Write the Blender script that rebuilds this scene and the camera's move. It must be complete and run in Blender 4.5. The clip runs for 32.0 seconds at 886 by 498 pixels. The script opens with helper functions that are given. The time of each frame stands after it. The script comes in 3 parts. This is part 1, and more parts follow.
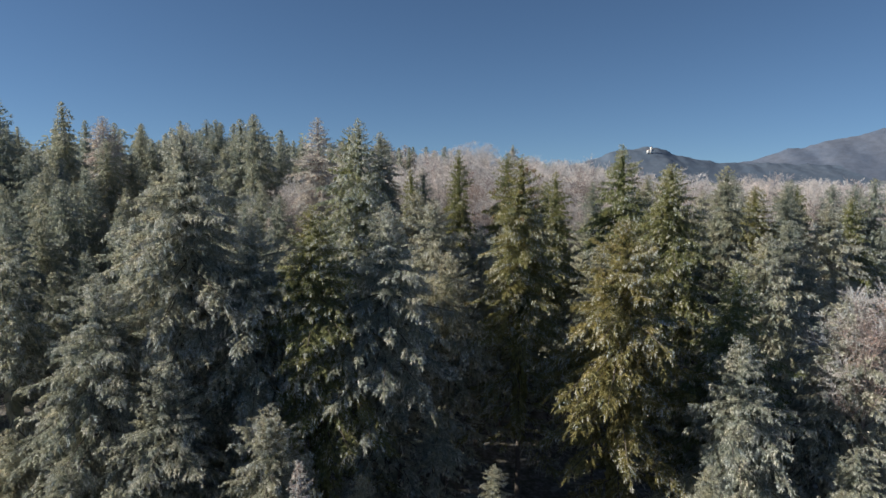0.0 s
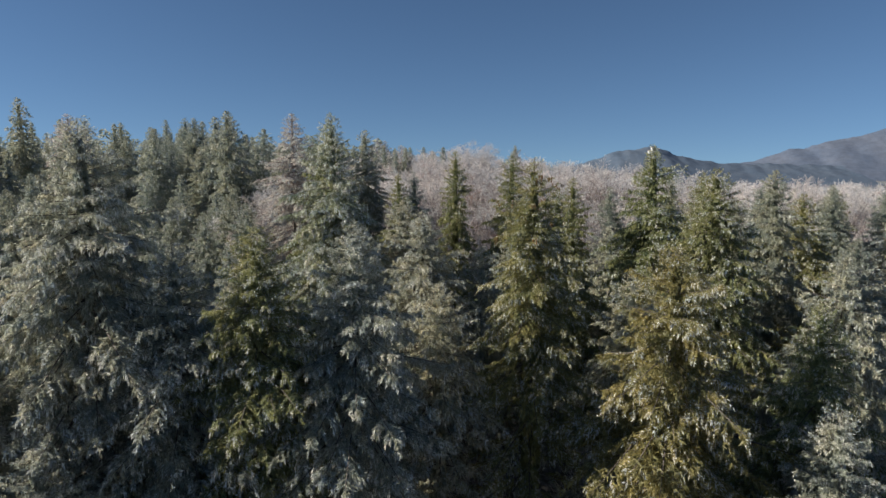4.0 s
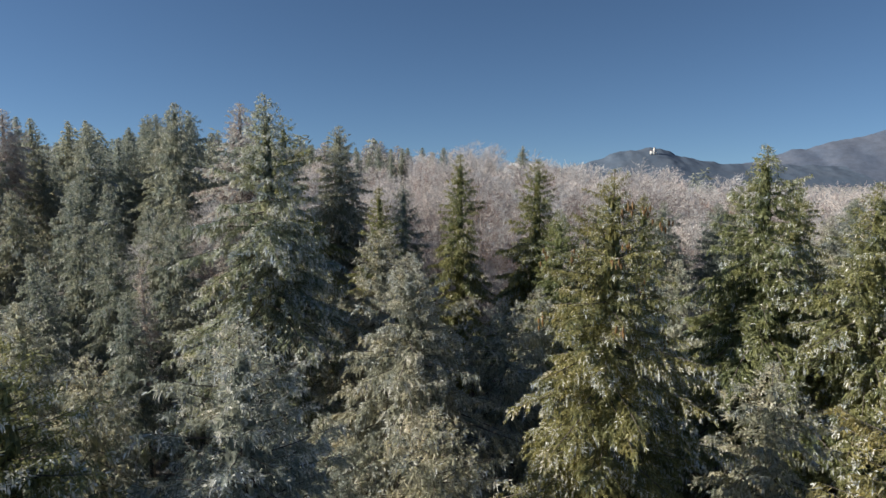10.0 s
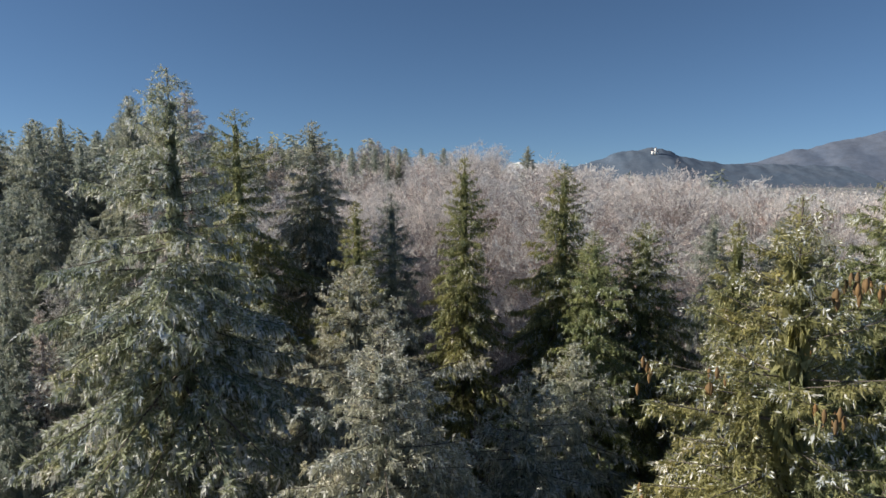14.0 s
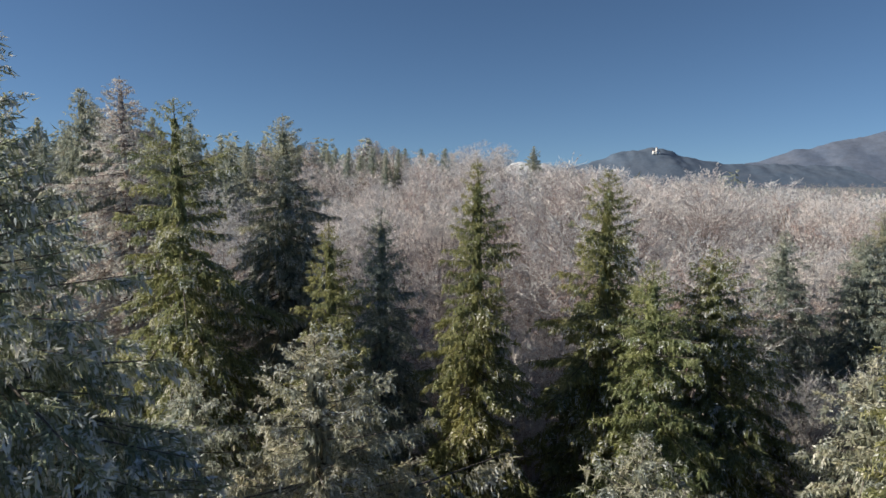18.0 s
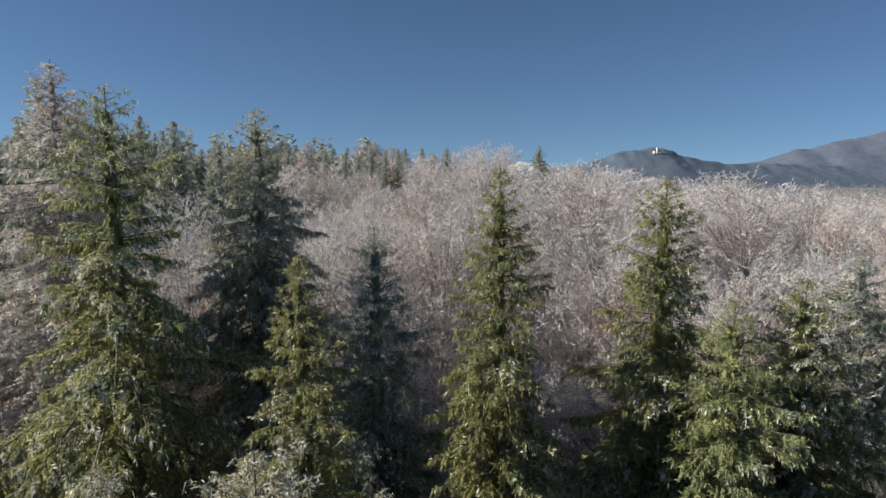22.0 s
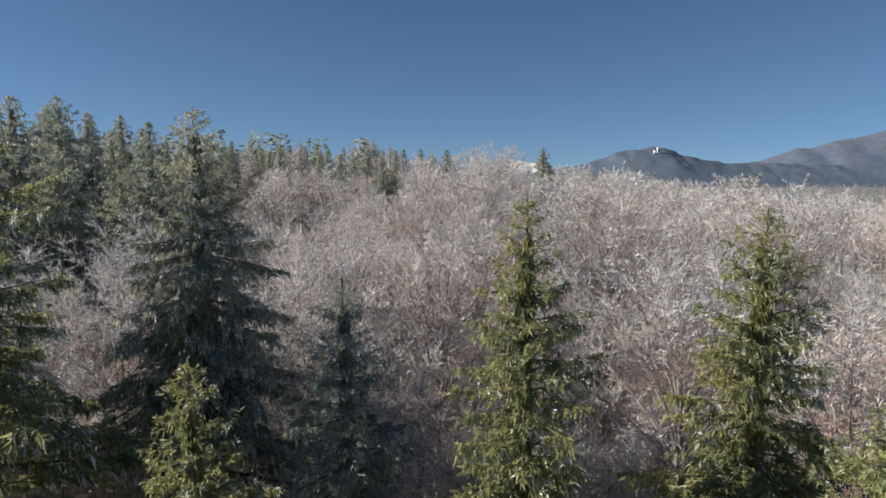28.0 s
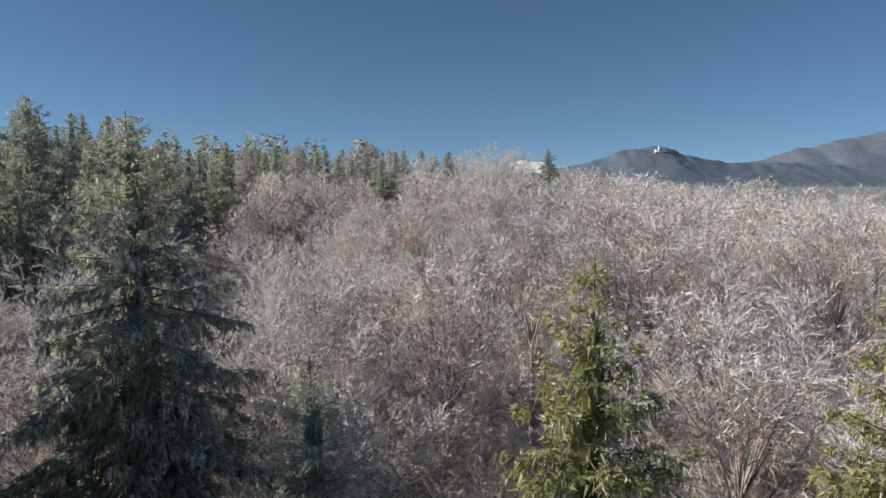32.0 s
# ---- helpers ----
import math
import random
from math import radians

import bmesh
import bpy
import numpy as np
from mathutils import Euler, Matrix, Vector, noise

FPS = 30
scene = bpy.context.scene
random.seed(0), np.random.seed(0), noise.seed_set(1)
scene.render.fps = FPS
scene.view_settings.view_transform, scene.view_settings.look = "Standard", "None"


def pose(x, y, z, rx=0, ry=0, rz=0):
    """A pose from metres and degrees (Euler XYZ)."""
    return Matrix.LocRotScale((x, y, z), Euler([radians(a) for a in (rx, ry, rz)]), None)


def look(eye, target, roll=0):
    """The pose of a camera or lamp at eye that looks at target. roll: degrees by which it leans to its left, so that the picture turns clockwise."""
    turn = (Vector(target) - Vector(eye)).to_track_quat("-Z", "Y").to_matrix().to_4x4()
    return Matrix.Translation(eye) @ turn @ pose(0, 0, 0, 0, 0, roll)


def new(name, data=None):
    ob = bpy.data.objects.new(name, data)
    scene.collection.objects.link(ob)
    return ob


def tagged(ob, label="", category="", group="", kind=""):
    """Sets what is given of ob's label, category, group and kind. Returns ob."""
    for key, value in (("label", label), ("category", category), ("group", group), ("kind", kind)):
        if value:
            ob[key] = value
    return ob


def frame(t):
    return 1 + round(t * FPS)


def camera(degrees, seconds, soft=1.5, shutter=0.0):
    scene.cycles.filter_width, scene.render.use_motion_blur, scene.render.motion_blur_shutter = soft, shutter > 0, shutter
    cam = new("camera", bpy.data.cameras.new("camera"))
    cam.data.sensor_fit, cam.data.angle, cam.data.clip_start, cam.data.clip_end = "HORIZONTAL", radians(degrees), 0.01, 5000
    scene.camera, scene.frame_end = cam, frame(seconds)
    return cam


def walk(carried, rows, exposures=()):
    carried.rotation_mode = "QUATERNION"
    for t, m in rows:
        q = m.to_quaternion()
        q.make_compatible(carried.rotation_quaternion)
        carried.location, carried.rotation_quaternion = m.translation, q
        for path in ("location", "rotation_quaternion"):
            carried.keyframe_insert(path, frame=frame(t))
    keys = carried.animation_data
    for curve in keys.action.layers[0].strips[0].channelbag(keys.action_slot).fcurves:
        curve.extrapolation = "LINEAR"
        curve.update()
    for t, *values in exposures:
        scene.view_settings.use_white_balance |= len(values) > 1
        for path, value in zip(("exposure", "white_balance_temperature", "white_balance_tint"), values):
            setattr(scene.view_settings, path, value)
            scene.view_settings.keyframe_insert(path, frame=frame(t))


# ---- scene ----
cam = camera(70, 32.0, soft=1.5)
PATH = [
    (0, pose(0.000, 0.000, 25.000, 82.278, 0, -0.170)),
    (2, pose(0.342, 4.918, 25.135, 82.298, 0, -0.152)),
    (4, pose(0.618, 10.031, 25.274, 82.319, 0, -0.135)),
    (6, pose(0.763, 15.375, 25.426, 82.338, 0, -0.117)),
    (8, pose(0.749, 20.814, 25.593, 82.350, 0, -0.097)),
    (10, pose(0.708, 26.151, 25.736, 82.358, 0, -0.076)),
    (12, pose(0.729, 31.180, 25.867, 82.363, 0, -0.055)),
    (14, pose(0.792, 35.756, 26.039, 82.364, 0, -0.040)),
    (16, pose(0.757, 39.950, 26.186, 82.361, 0, -0.027)),
    (18, pose(0.584, 43.704, 26.298, 82.355, 0, -0.017)),
    (20, pose(0.378, 46.827, 26.422, 82.349, 0, -0.014)),
    (22, pose(0.268, 49.335, 26.483, 82.343, 0, -0.017)),
    (24, pose(0.259, 51.470, 26.516, 82.332, 0, -0.022)),
    (26, pose(0.269, 53.545, 26.680, 82.308, 0, -0.024)),
    (28, pose(0.325, 55.537, 27.011, 82.277, 0, -0.016)),
    (30, pose(0.251, 57.596, 27.307, 82.246, 0, 0.004)),
    (32, pose(0.153, 59.997, 27.532, 82.210, 0, 0.034)),
]
walk(cam, PATH, [(0, 0.75, 6330, 6), (32, 0.75, 6330, 6)])

# ---- world and sun ----
SUN_AZ, SUN_EL = radians(266), radians(27)
SUN_DIR = Vector((math.sin(SUN_AZ) * math.cos(SUN_EL), math.cos(SUN_AZ) * math.cos(SUN_EL), math.sin(SUN_EL)))
world = bpy.data.worlds.new("winter_sky")
scene.world = world
world.use_nodes = True
wn = world.node_tree
sky = wn.nodes.new("ShaderNodeTexSky")
sky.sky_type = "NISHITA"
sky.sun_disc = False
sky.sun_elevation, sky.sun_rotation = SUN_EL, SUN_AZ
sky.altitude, sky.air_density, sky.dust_density, sky.ozone_density = 2400, 1.0, 0.0, 3.8
# clear dry air: the pale band of the horizon lies low
coord = wn.nodes.new("ShaderNodeTexCoord")
lift = wn.nodes.new("ShaderNodeVectorMath")
lift.operation = "ADD"
lift.inputs[1].default_value = (0, 0, 0.09)
wn.links.new(coord.outputs["Generated"], lift.inputs[0])
wn.links.new(lift.outputs[0], sky.inputs[0])
wn.links.new(sky.outputs[0], wn.nodes["Background"].inputs[0])
wn.nodes["Background"].inputs[1].default_value = 0.0495
sun = new("sun", bpy.data.lights.new("sun", "SUN"))
sun.data.energy, sun.data.angle, sun.data.color = 3.9, radians(0.6), (1.0, 0.91, 0.79)
sun.matrix_world = look(SUN_DIR * 50, (0, 0, 0))


# ---- materials ----
def material(name, rough=0.8):
    m = bpy.data.materials.new(name)
    m.use_nodes = True
    b = m.node_tree.nodes["Principled BSDF"]
    b.inputs["Roughness"].default_value = rough
    b.inputs["Specular IOR Level"].default_value = 0.25
    return m, m.node_tree, b


def ramp(nt, source, stops):
    r = nt.nodes.new("ShaderNodeValToRGB")
    el = r.color_ramp.elements
    while len(el) < len(stops):
        el.new(0.5)
    for e, (p, col) in zip(el, stops):
        e.position, e.color = p, (*col, 1)
    nt.links.new(source, r.inputs[0])
    return r.outputs[0]


def mix(nt, a, b, factor, mode="MIX"):
    m = nt.nodes.new("ShaderNodeMix")
    m.data_type, m.blend_type = "RGBA", mode
    for key, value in ((6, a), (7, b), (0, factor)):
        if hasattr(value, "is_linked"):
            nt.links.new(value, m.inputs[key])
        else:
            m.inputs[key].default_value = (*value, 1) if isinstance(value, tuple) else value
    return m.outputs[2]


def noise_tex(nt, scale, detail=4.0, rough=0.6):
    n = nt.nodes.new("ShaderNodeTexNoise")
    co = nt.nodes.new("ShaderNodeTexCoord")
    n.inputs["Scale"].default_value, n.inputs["Detail"].default_value, n.inputs["Roughness"].default_value = scale, detail, rough
    nt.links.new(co.outputs["Object"], n.inputs["Vector"])
    return n.outputs[0]


def foliage_material(name, stops, tint_a, tint_b, rough=0.75, thin=0.48, warm=(1.16, 1.08, 0.95)):
    """Sprays or twigs: each takes its own shade from the stops, each tree its own tint, with patches of rime."""
    m, nt, b = material(name, rough)
    geo = nt.nodes.new("ShaderNodeNewGeometry")
    info = nt.nodes.new("ShaderNodeObjectInfo")
    own = ramp(nt, geo.outputs["Random Per Island"], stops)
    tint = ramp(nt, info.outputs["Random"], [(0.0, tint_a), (1.0, tint_b)])
    col = mix(nt, own, tint, 1.0, "MULTIPLY")
    patch = ramp(nt, noise_tex(nt, 0.9), [(0.33, (0.68, 0.75, 0.82)), (0.5, (0.97, 0.97, 0.93)), (0.68, warm)])
    col = mix(nt, col, patch, 1.0, "MULTIPLY")
    nt.links.new(col, b.inputs["Base Color"])
    tr = nt.nodes.new("ShaderNodeBsdfTranslucent")
    nt.links.new(col, tr.inputs[0])
    ms = nt.nodes.new("ShaderNodeMixShader")
    ms.inputs[0].default_value = thin
    nt.links.new(b.outputs[0], ms.inputs[1])
    nt.links.new(tr.outputs[0], ms.inputs[2])
    nt.links.new(ms.outputs[0], nt.nodes["Material Output"].inputs[0])
    return m


NEEDLE_OLIVE = foliage_material("needles_olive", [(0, (0.219, 0.228, 0.141)), (0.4, (0.296, 0.302, 0.157)), (0.75, (0.393, 0.393, 0.207)), (1, (0.598, 0.587, 0.422))], (0.94, 1.0, 0.95), (1.08, 1.02, 0.88))
NEEDLE_YELLOW = foliage_material("needles_yellow", [(0, (0.192, 0.188, 0.115)), (0.4, (0.310, 0.292, 0.137)), (0.75, (0.443, 0.409, 0.206)), (1, (0.613, 0.577, 0.419))], (0.95, 0.97, 0.95), (1.08, 1.02, 0.88))
NEEDLE_LIME = foliage_material("needles_lime", [(0, (0.197, 0.224, 0.144)), (0.4, (0.291, 0.331, 0.174)), (0.75, (0.413, 0.454, 0.248)), (1, (0.632, 0.659, 0.533))], (0.96, 1.0, 0.95), (1.06, 1.02, 0.9))
NEEDLE_GREEN = foliage_material("needles_green", [(0, (0.316, 0.333, 0.294)), (0.4, (0.366, 0.385, 0.314)), (0.75, (0.439, 0.449, 0.389)), (1, (0.612, 0.605, 0.581))], (0.92, 0.97, 1.0), (1.06, 1.03, 0.95))
NEEDLE_RIMED = foliage_material("needles_rimed", [(0, (0.344, 0.358, 0.295)), (0.35, (0.431, 0.435, 0.335)), (0.65, (0.576, 0.558, 0.477)), (1, (0.774, 0.766, 0.698))], (0.93, 0.97, 1.0), (1.06, 1.02, 0.95))
NEEDLE_SAGE = foliage_material("needles_sage", [(0.0, (0.285, 0.298, 0.215)), (0.4, (0.375, 0.385, 0.255)), (0.75, (0.490, 0.486, 0.345)), (1.0, (0.690, 0.680, 0.590))], (0.94, 0.98, 0.98), (1.07, 1.02, 0.92))
NEEDLE_HOAR = foliage_material("needles_hoar", [(0.0, (0.330, 0.340, 0.300)), (0.4, (0.420, 0.428, 0.365)), (0.75, (0.530, 0.530, 0.465)), (1.0, (0.720, 0.715, 0.680))], (0.94, 0.98, 0.98), (1.07, 1.02, 0.92))
RIME = foliage_material("rime", [(0.0, (0.66, 0.65, 0.62)), (0.5, (0.80, 0.79, 0.77)), (1.0, (0.92, 0.92, 0.92))], (0.96, 0.97, 1.0), (1.0, 0.98, 0.94), 0.6, 0.3)
TWIG = foliage_material("bare_twigs", [(0, (0.274, 0.205, 0.187)), (0.4, (0.475, 0.363, 0.339)), (0.75, (0.739, 0.589, 0.557)), (1, (0.800, 0.800, 0.800))], (0.72, 0.73, 0.75), (1.12, 1.03, 0.98), 0.8, 0.2, (1.2, 1.14, 1.12))
TWIG_RIME = foliage_material("rimed_twigs", [(0.0, (0.66, 0.61, 0.59)), (0.5, (0.80, 0.76, 0.74)), (1.0, (0.92, 0.90, 0.89))], (0.86, 0.88, 0.92), (1.06, 1.0, 0.98), 0.7, 0.25, (1.08, 1.05, 1.04))
LARCH_PINK = foliage_material("larch_twigs", [(0, (0.348, 0.285, 0.254)), (0.4, (0.541, 0.470, 0.435)), (0.75, (0.736, 0.683, 0.644)), (1, (0.850, 0.850, 0.850))], (0.95, 0.95, 0.98), (1.05, 1.0, 0.98), 0.75, 0.25, (1.1, 1.05, 1.04))
CONES = foliage_material("cone_brown", [(0.0, (0.17, 0.10, 0.045)), (1.0, (0.30, 0.19, 0.09))], (0.95, 0.95, 0.95), (1.05, 1.0, 1.0), 0.7, 0.05)


def bark_material(name, dark, light, scale):
    m, nt, b = material(name, 0.9)
    n = noise_tex(nt, scale, 6, 0.7)
    col = ramp(nt, n, [(0.35, dark), (0.68, light)])
    nt.links.new(col, b.inputs["Base Color"])
    bump = nt.nodes.new("ShaderNodeBump")
    bump.inputs["Strength"].default_value, bump.inputs["Distance"].default_value = 0.6, 0.04
    nt.links.new(n, bump.inputs["Height"])
    nt.links.new(bump.outputs[0], b.inputs["Normal"])
    return m


BARK = bark_material("spruce_bark", (0.085, 0.068, 0.058), (0.26, 0.225, 0.205), 9)
BARK_GREY = bark_material("beech_bark", (0.19, 0.16, 0.15), (0.45, 0.40, 0.38), 7)


def ground_material():
    m, nt, b = material("forest_floor", 0.95)
    fine = ramp(nt, noise_tex(nt, 1.6, 8, 0.7), [(0.3, (0.10, 0.085, 0.07)), (0.5, (0.22, 0.20, 0.18)), (0.7, (0.48, 0.47, 0.46))])
    # the low valley colour is paled blue-grey to stand for haze
    hazed_field = ramp(nt, noise_tex(nt, 0.006, 3), [(0.42, (0.19, 0.20, 0.22)), (0.58, (0.23, 0.245, 0.235))])
    co = nt.nodes.new("ShaderNodeTexCoord")
    sep = nt.nodes.new("ShaderNodeSeparateXYZ")
    nt.links.new(co.outputs["Object"], sep.inputs[0])
    low = nt.nodes.new("ShaderNodeMapRange")
    low.inputs[1].default_value, low.inputs[2].default_value, low.inputs[3].default_value, low.inputs[4].default_value = -40, -20, 1, 0
    nt.links.new(sep.outputs[2], low.inputs[0])
    nt.links.new(mix(nt, fine, hazed_field, low.outputs[0]), b.inputs["Base Color"])
    return m


def hill_material(name, dark, light, scale):
    m, nt, b = material(name, 0.95)
    big = ramp(nt, noise_tex(nt, scale, 8, 0.7), [(0.38, dark), (0.62, light)])
    small = ramp(nt, noise_tex(nt, scale * 12, 5, 0.7), [(0.3, (0.8, 0.8, 0.8)), (0.7, (1.15, 1.15, 1.15))])
    nt.links.new(mix(nt, big, small, 1.0, "MULTIPLY"), b.inputs["Base Color"])
    return m


FLOOR = ground_material()
# blue distance haze is mixed into the base colours of hill and mountain
HILL_NEAR = hill_material("hazed_wooded_hill", (0.098, 0.132, 0.184), (0.120, 0.148, 0.194), 0.008)
HILL_FAR = hill_material("hazed_far_mountain", (0.112, 0.142, 0.205), (0.144, 0.164, 0.215), 0.003)
SNOW_PEAK = hill_material("snow_peak", (0.62, 0.62, 0.64), (0.85, 0.82, 0.80), 0.006)
WHITEWASH = hill_material("whitewash", (0.78, 0.77, 0.74), (0.84, 0.83, 0.80), 0.2)
ROOF_RED = hill_material("roof_tiles", (0.20, 0.10, 0.07), (0.28, 0.15, 0.10), 0.4)


# ---- mesh helpers ----
def soup(name, V, T, mat):
    """A mesh of loose or joined triangles."""
    me = bpy.data.meshes.new(name)
    V, T = np.asarray(V, np.float32), np.asarray(T, np.int32)
    me.vertices.add(len(V))
    me.vertices.foreach_set("co", V.ravel())
    me.loops.add(T.size)
    me.loops.foreach_set("vertex_index", T.ravel())
    me.polygons.add(len(T))
    me.polygons.foreach_set("loop_start", np.arange(0, T.size, 3, dtype=np.int32))
    me.update(calc_edges=True)
    me.materials.append(mat)
    return me


def part(name, me, parent, label=""):
    ob = new(name, me)
    ob.parent = parent
    return tagged(ob, label)


def unit(v):
    return v / np.maximum(np.linalg.norm(v, axis=-1, keepdims=True), 1e-9)


def blades(base, way, length, width, rng, bend=0.25):
    """Kite-shaped sprays, folded a little along the middle: four triangles' worth in two."""
    n = len(base)
    side = unit(np.cross(way, rng.normal(size=(n, 3))))
    lift = np.cross(side, way)
    mid = base + way * (length * 0.45)[:, None] + lift * (length * bend * 0.3)[:, None]
    tip = base + way * length[:, None] - lift * (length * bend * 0.2)[:, None]
    V = np.stack([base, mid + side * width[:, None] / 2, mid - side * width[:, None] / 2, tip], 1).reshape(-1, 3)
    o = np.arange(n)[:, None] * 4
    return V, np.concatenate([o + [0, 1, 2], o + [1, 3, 2]])


def slivers(base, way, length, width, rng):
    """Thin tapering twigs, one triangle each."""
    n = len(base)
    side = unit(np.cross(way, rng.normal(size=(n, 3)))) * width[:, None] / 2
    V = np.stack([base + side, base - side, base + way * length[:, None]], 1).reshape(-1, 3)
    return V, np.arange(n * 3).reshape(-1, 3)


def tubes(P, R, sides=3):
    """Tapered tubes: P is (n, k, 3) points along n limbs, R (n, k) radii."""
    n, k, _ = P.shape
    d = unit(np.gradient(P, axis=1))
    ref = np.where(np.abs(d[..., 2:3]) > 0.9, [1.0, 0, 0], [0, 0, 1.0])
    u = unit(np.cross(d, ref))
    w = np.cross(d, u)
    a = np.arange(sides) * 2 * np.pi / sides
    ring = P[:, :, None] + R[:, :, None, None] * (u[:, :, None] * np.cos(a)[:, None] + w[:, :, None] * np.sin(a)[:, None])
    V = ring.reshape(-1, 3)
    i = (np.arange(n)[:, None, None] * k + np.arange(k - 1)[None, :, None]) * sides
    j = np.arange(sides)[None, None, :]
    j2 = (j + 1) % sides
    q = np.stack([i + j, i + j2, i + sides + j2, i + sides + j], -1).reshape(-1, 4)
    return V, np.concatenate([q[:, [0, 1, 2]], q[:, [0, 2, 3]]])


def joined(pieces):
    V, T, o = [], [], 0
    for v, t in pieces:
        V.append(v)
        T.append(t + o)
        o += len(v)
    return np.concatenate(V), np.concatenate(T)


# ---- trees ----
def spruce_parts(seed, height, fat, reach, deep, fine, rime, needle, hang=1.0, cones=0, core=0.18, gap=1.0):
    """One spruce with its tip at z = 0 and its foot at -height: trunk, branchwork, foliage, rime, cones.
    Whorls of boughs carry side shoots; the shoots carry sprays, of which many hang down like a fringe.
    fat: crown radius one metre under the tip; reach: its most; deep: how far down the fine crown goes;
    fine: 1 for a tree seen near, less for a coarser one; hang: how much of the foliage hangs; gap: how far
    apart the whorls stand."""
    rng = np.random.default_rng(seed)
    k = 12
    zz = np.linspace(-height, 0, k)
    lean = np.cumsum(rng.normal(0, 0.03, (k, 2)), 0)
    lean -= lean[-1]
    tr = tubes(np.c_[lean, zz][None], np.linspace(height * 0.0085, 0.012, k)[None], 7)
    coarse = fine < 0.7
    d, az, L, dist = 0.22, [], [], []
    lobes = rng.uniform(0, 2 * np.pi, 4)
    while d < height * 0.8:
        nb = rng.integers(5, 8) if d < deep else 4
        a0 = rng.uniform(0, 2 * np.pi)
        whorl = rng.uniform(0.80, 1.12)
        for b in range(nb):
            a = a0 + 2 * np.pi * b / nb + rng.normal(0, 0.28)
            out = min(reach, fat * d ** (1.0 if d < 1 else 0.74))
            lump = noise.noise(Vector((math.cos(a) * 1.3 + seed, math.sin(a) * 1.3, d * 0.5)))
            out *= min(1.25, 1 + 0.10 * math.sin(a * 2 + lobes[0]) + 0.6 * lump)
            out *= 1.22 if rng.uniform() < 0.08 and d > 1.5 else 1.0
            az.append(a), L.append(max(0.10, out * rng.uniform(0.72, 1.12) * whorl)), dist.append(d + rng.uniform(-0.13, 0.13))
        d += gap * (0.24 + 0.026 * d) * rng.uniform(0.75, 1.3) * (1.0 if d < deep else 1.7) * (1.5 if coarse else 1.0)
    az, L, dist = np.array(az), np.array(L), np.maximum(np.array(dist), 0.10)
    n = len(az)
    out = np.c_[np.cos(az), np.sin(az), np.zeros(n)]
    rise = np.clip(0.60 - dist * 0.11, -0.10, 0.60) + rng.normal(0, 0.10, n)
    sag = np.clip(0.20 + dist * 0.045, 0, 0.55)

    def height_at(i, s):
        return L[i] * (rise[i] * s - sag[i] * s ** 2 + 0.28 * s ** 3) - dist[i]

    s3 = np.array([0.0, 1.0] if coarse else [0.0, 0.5, 1.0])
    pts = np.stack([np.c_[out[:, :2] * (L * s)[:, None], height_at(np.arange(n), s)] for s in s3], 1)
    limb = tubes(pts, (0.006 + 0.010 * L)[:, None] * np.linspace(1.0, 0.15, len(s3)), 3)
    # the ragged inside of the crown, in loose scraps
    seg = 10 if coarse else 26
    dd, rows = 0.9, []
    while dd < height * 0.8:
        rows.append(dd)
        dd += (0.18 + 0.03 * dd) * (1.6 if coarse else 0.7)
    A, D = np.meshgrid(np.linspace(0, 2 * np.pi, seg, endpoint=False), np.array(rows))
    Rr = np.minimum(reach, fat * D ** 0.75) * core * 0.7 * rng.uniform(0.6, 1.25, A.shape)
    hull = np.stack([np.cos(A) * Rr, np.sin(A) * Rr, -D - 0.25 * Rr + rng.normal(0, 0.12, A.shape)], -1)
    h00, h10 = hull[:-1], hull[1:]
    h01, h11 = np.roll(h00, -1, 1), np.roll(h10, -1, 1)
    scraps = np.concatenate([np.stack([h00, h10, h11], 2).reshape(-1, 3), np.stack([h00, h11, h01], 2).reshape(-1, 3)])
    scraps += rng.normal(0, 0.06, scraps.shape)
    inside = (scraps, np.arange(len(scraps)).reshape(-1, 3))
    # side shoots along both flanks of each bough, the first of a bough carrying on its tip
    count = np.clip(2 + 2 * L * fine / 0.27 * np.where(dist < deep, 1.0, 0.5), 3, 34).astype(int)
    i = np.repeat(np.arange(n), count)
    first = np.r_[0, np.cumsum(count)[:-1]]
    m = len(i)
    s = 1 - rng.uniform(0, 1, m) ** 1.15 * 0.84
    s[first] = 0.9
    flank = np.where(rng.uniform(size=m) < 0.5, -1.0, 1.0)
    flank[first] = 0
    side = np.c_[-np.sin(az[i]), np.cos(az[i]), np.zeros(m)]
    run = np.minimum(0.10 + 0.40 * L[i] * (1.0 - s) ** 0.8, 1.15) * rng.uniform(0.7, 1.25, m)
    run[first] = 0.10 + 0.16 * L
    foot = out[i] * (L[i] * s)[:, None]
    foot[:, 2] = height_at(i, s)
    heading = unit(out[i] * 0.72 + side * (flank * rng.uniform(0.6, 1.0, m))[:, None] + np.c_[np.zeros((m, 2)), np.clip(0.5 - 0.16 * dist[i], -0.22, 0.5) + rng.normal(0, 0.14, m)])
    # sprays along the shoots
    per = np.clip(run / 0.023 * fine, 5, 34).astype(int)
    j = np.repeat(np.arange(m), per)
    q = rng.uniform(0, 1, len(j)) ** 0.8
    spot = foot[j] + heading[j] * (run[j] * q)[:, None] - np.array([0, 0, 1.0]) * (0.28 * run[j] * q ** 2)[:, None]
    spot += rng.normal(0, 0.022 / fine, spot.shape)
    depth = dist[i][j]
    low = rng.uniform(size=len(j)) < hang * np.clip(0.10 + depth * 0.085, 0.08, 0.62)
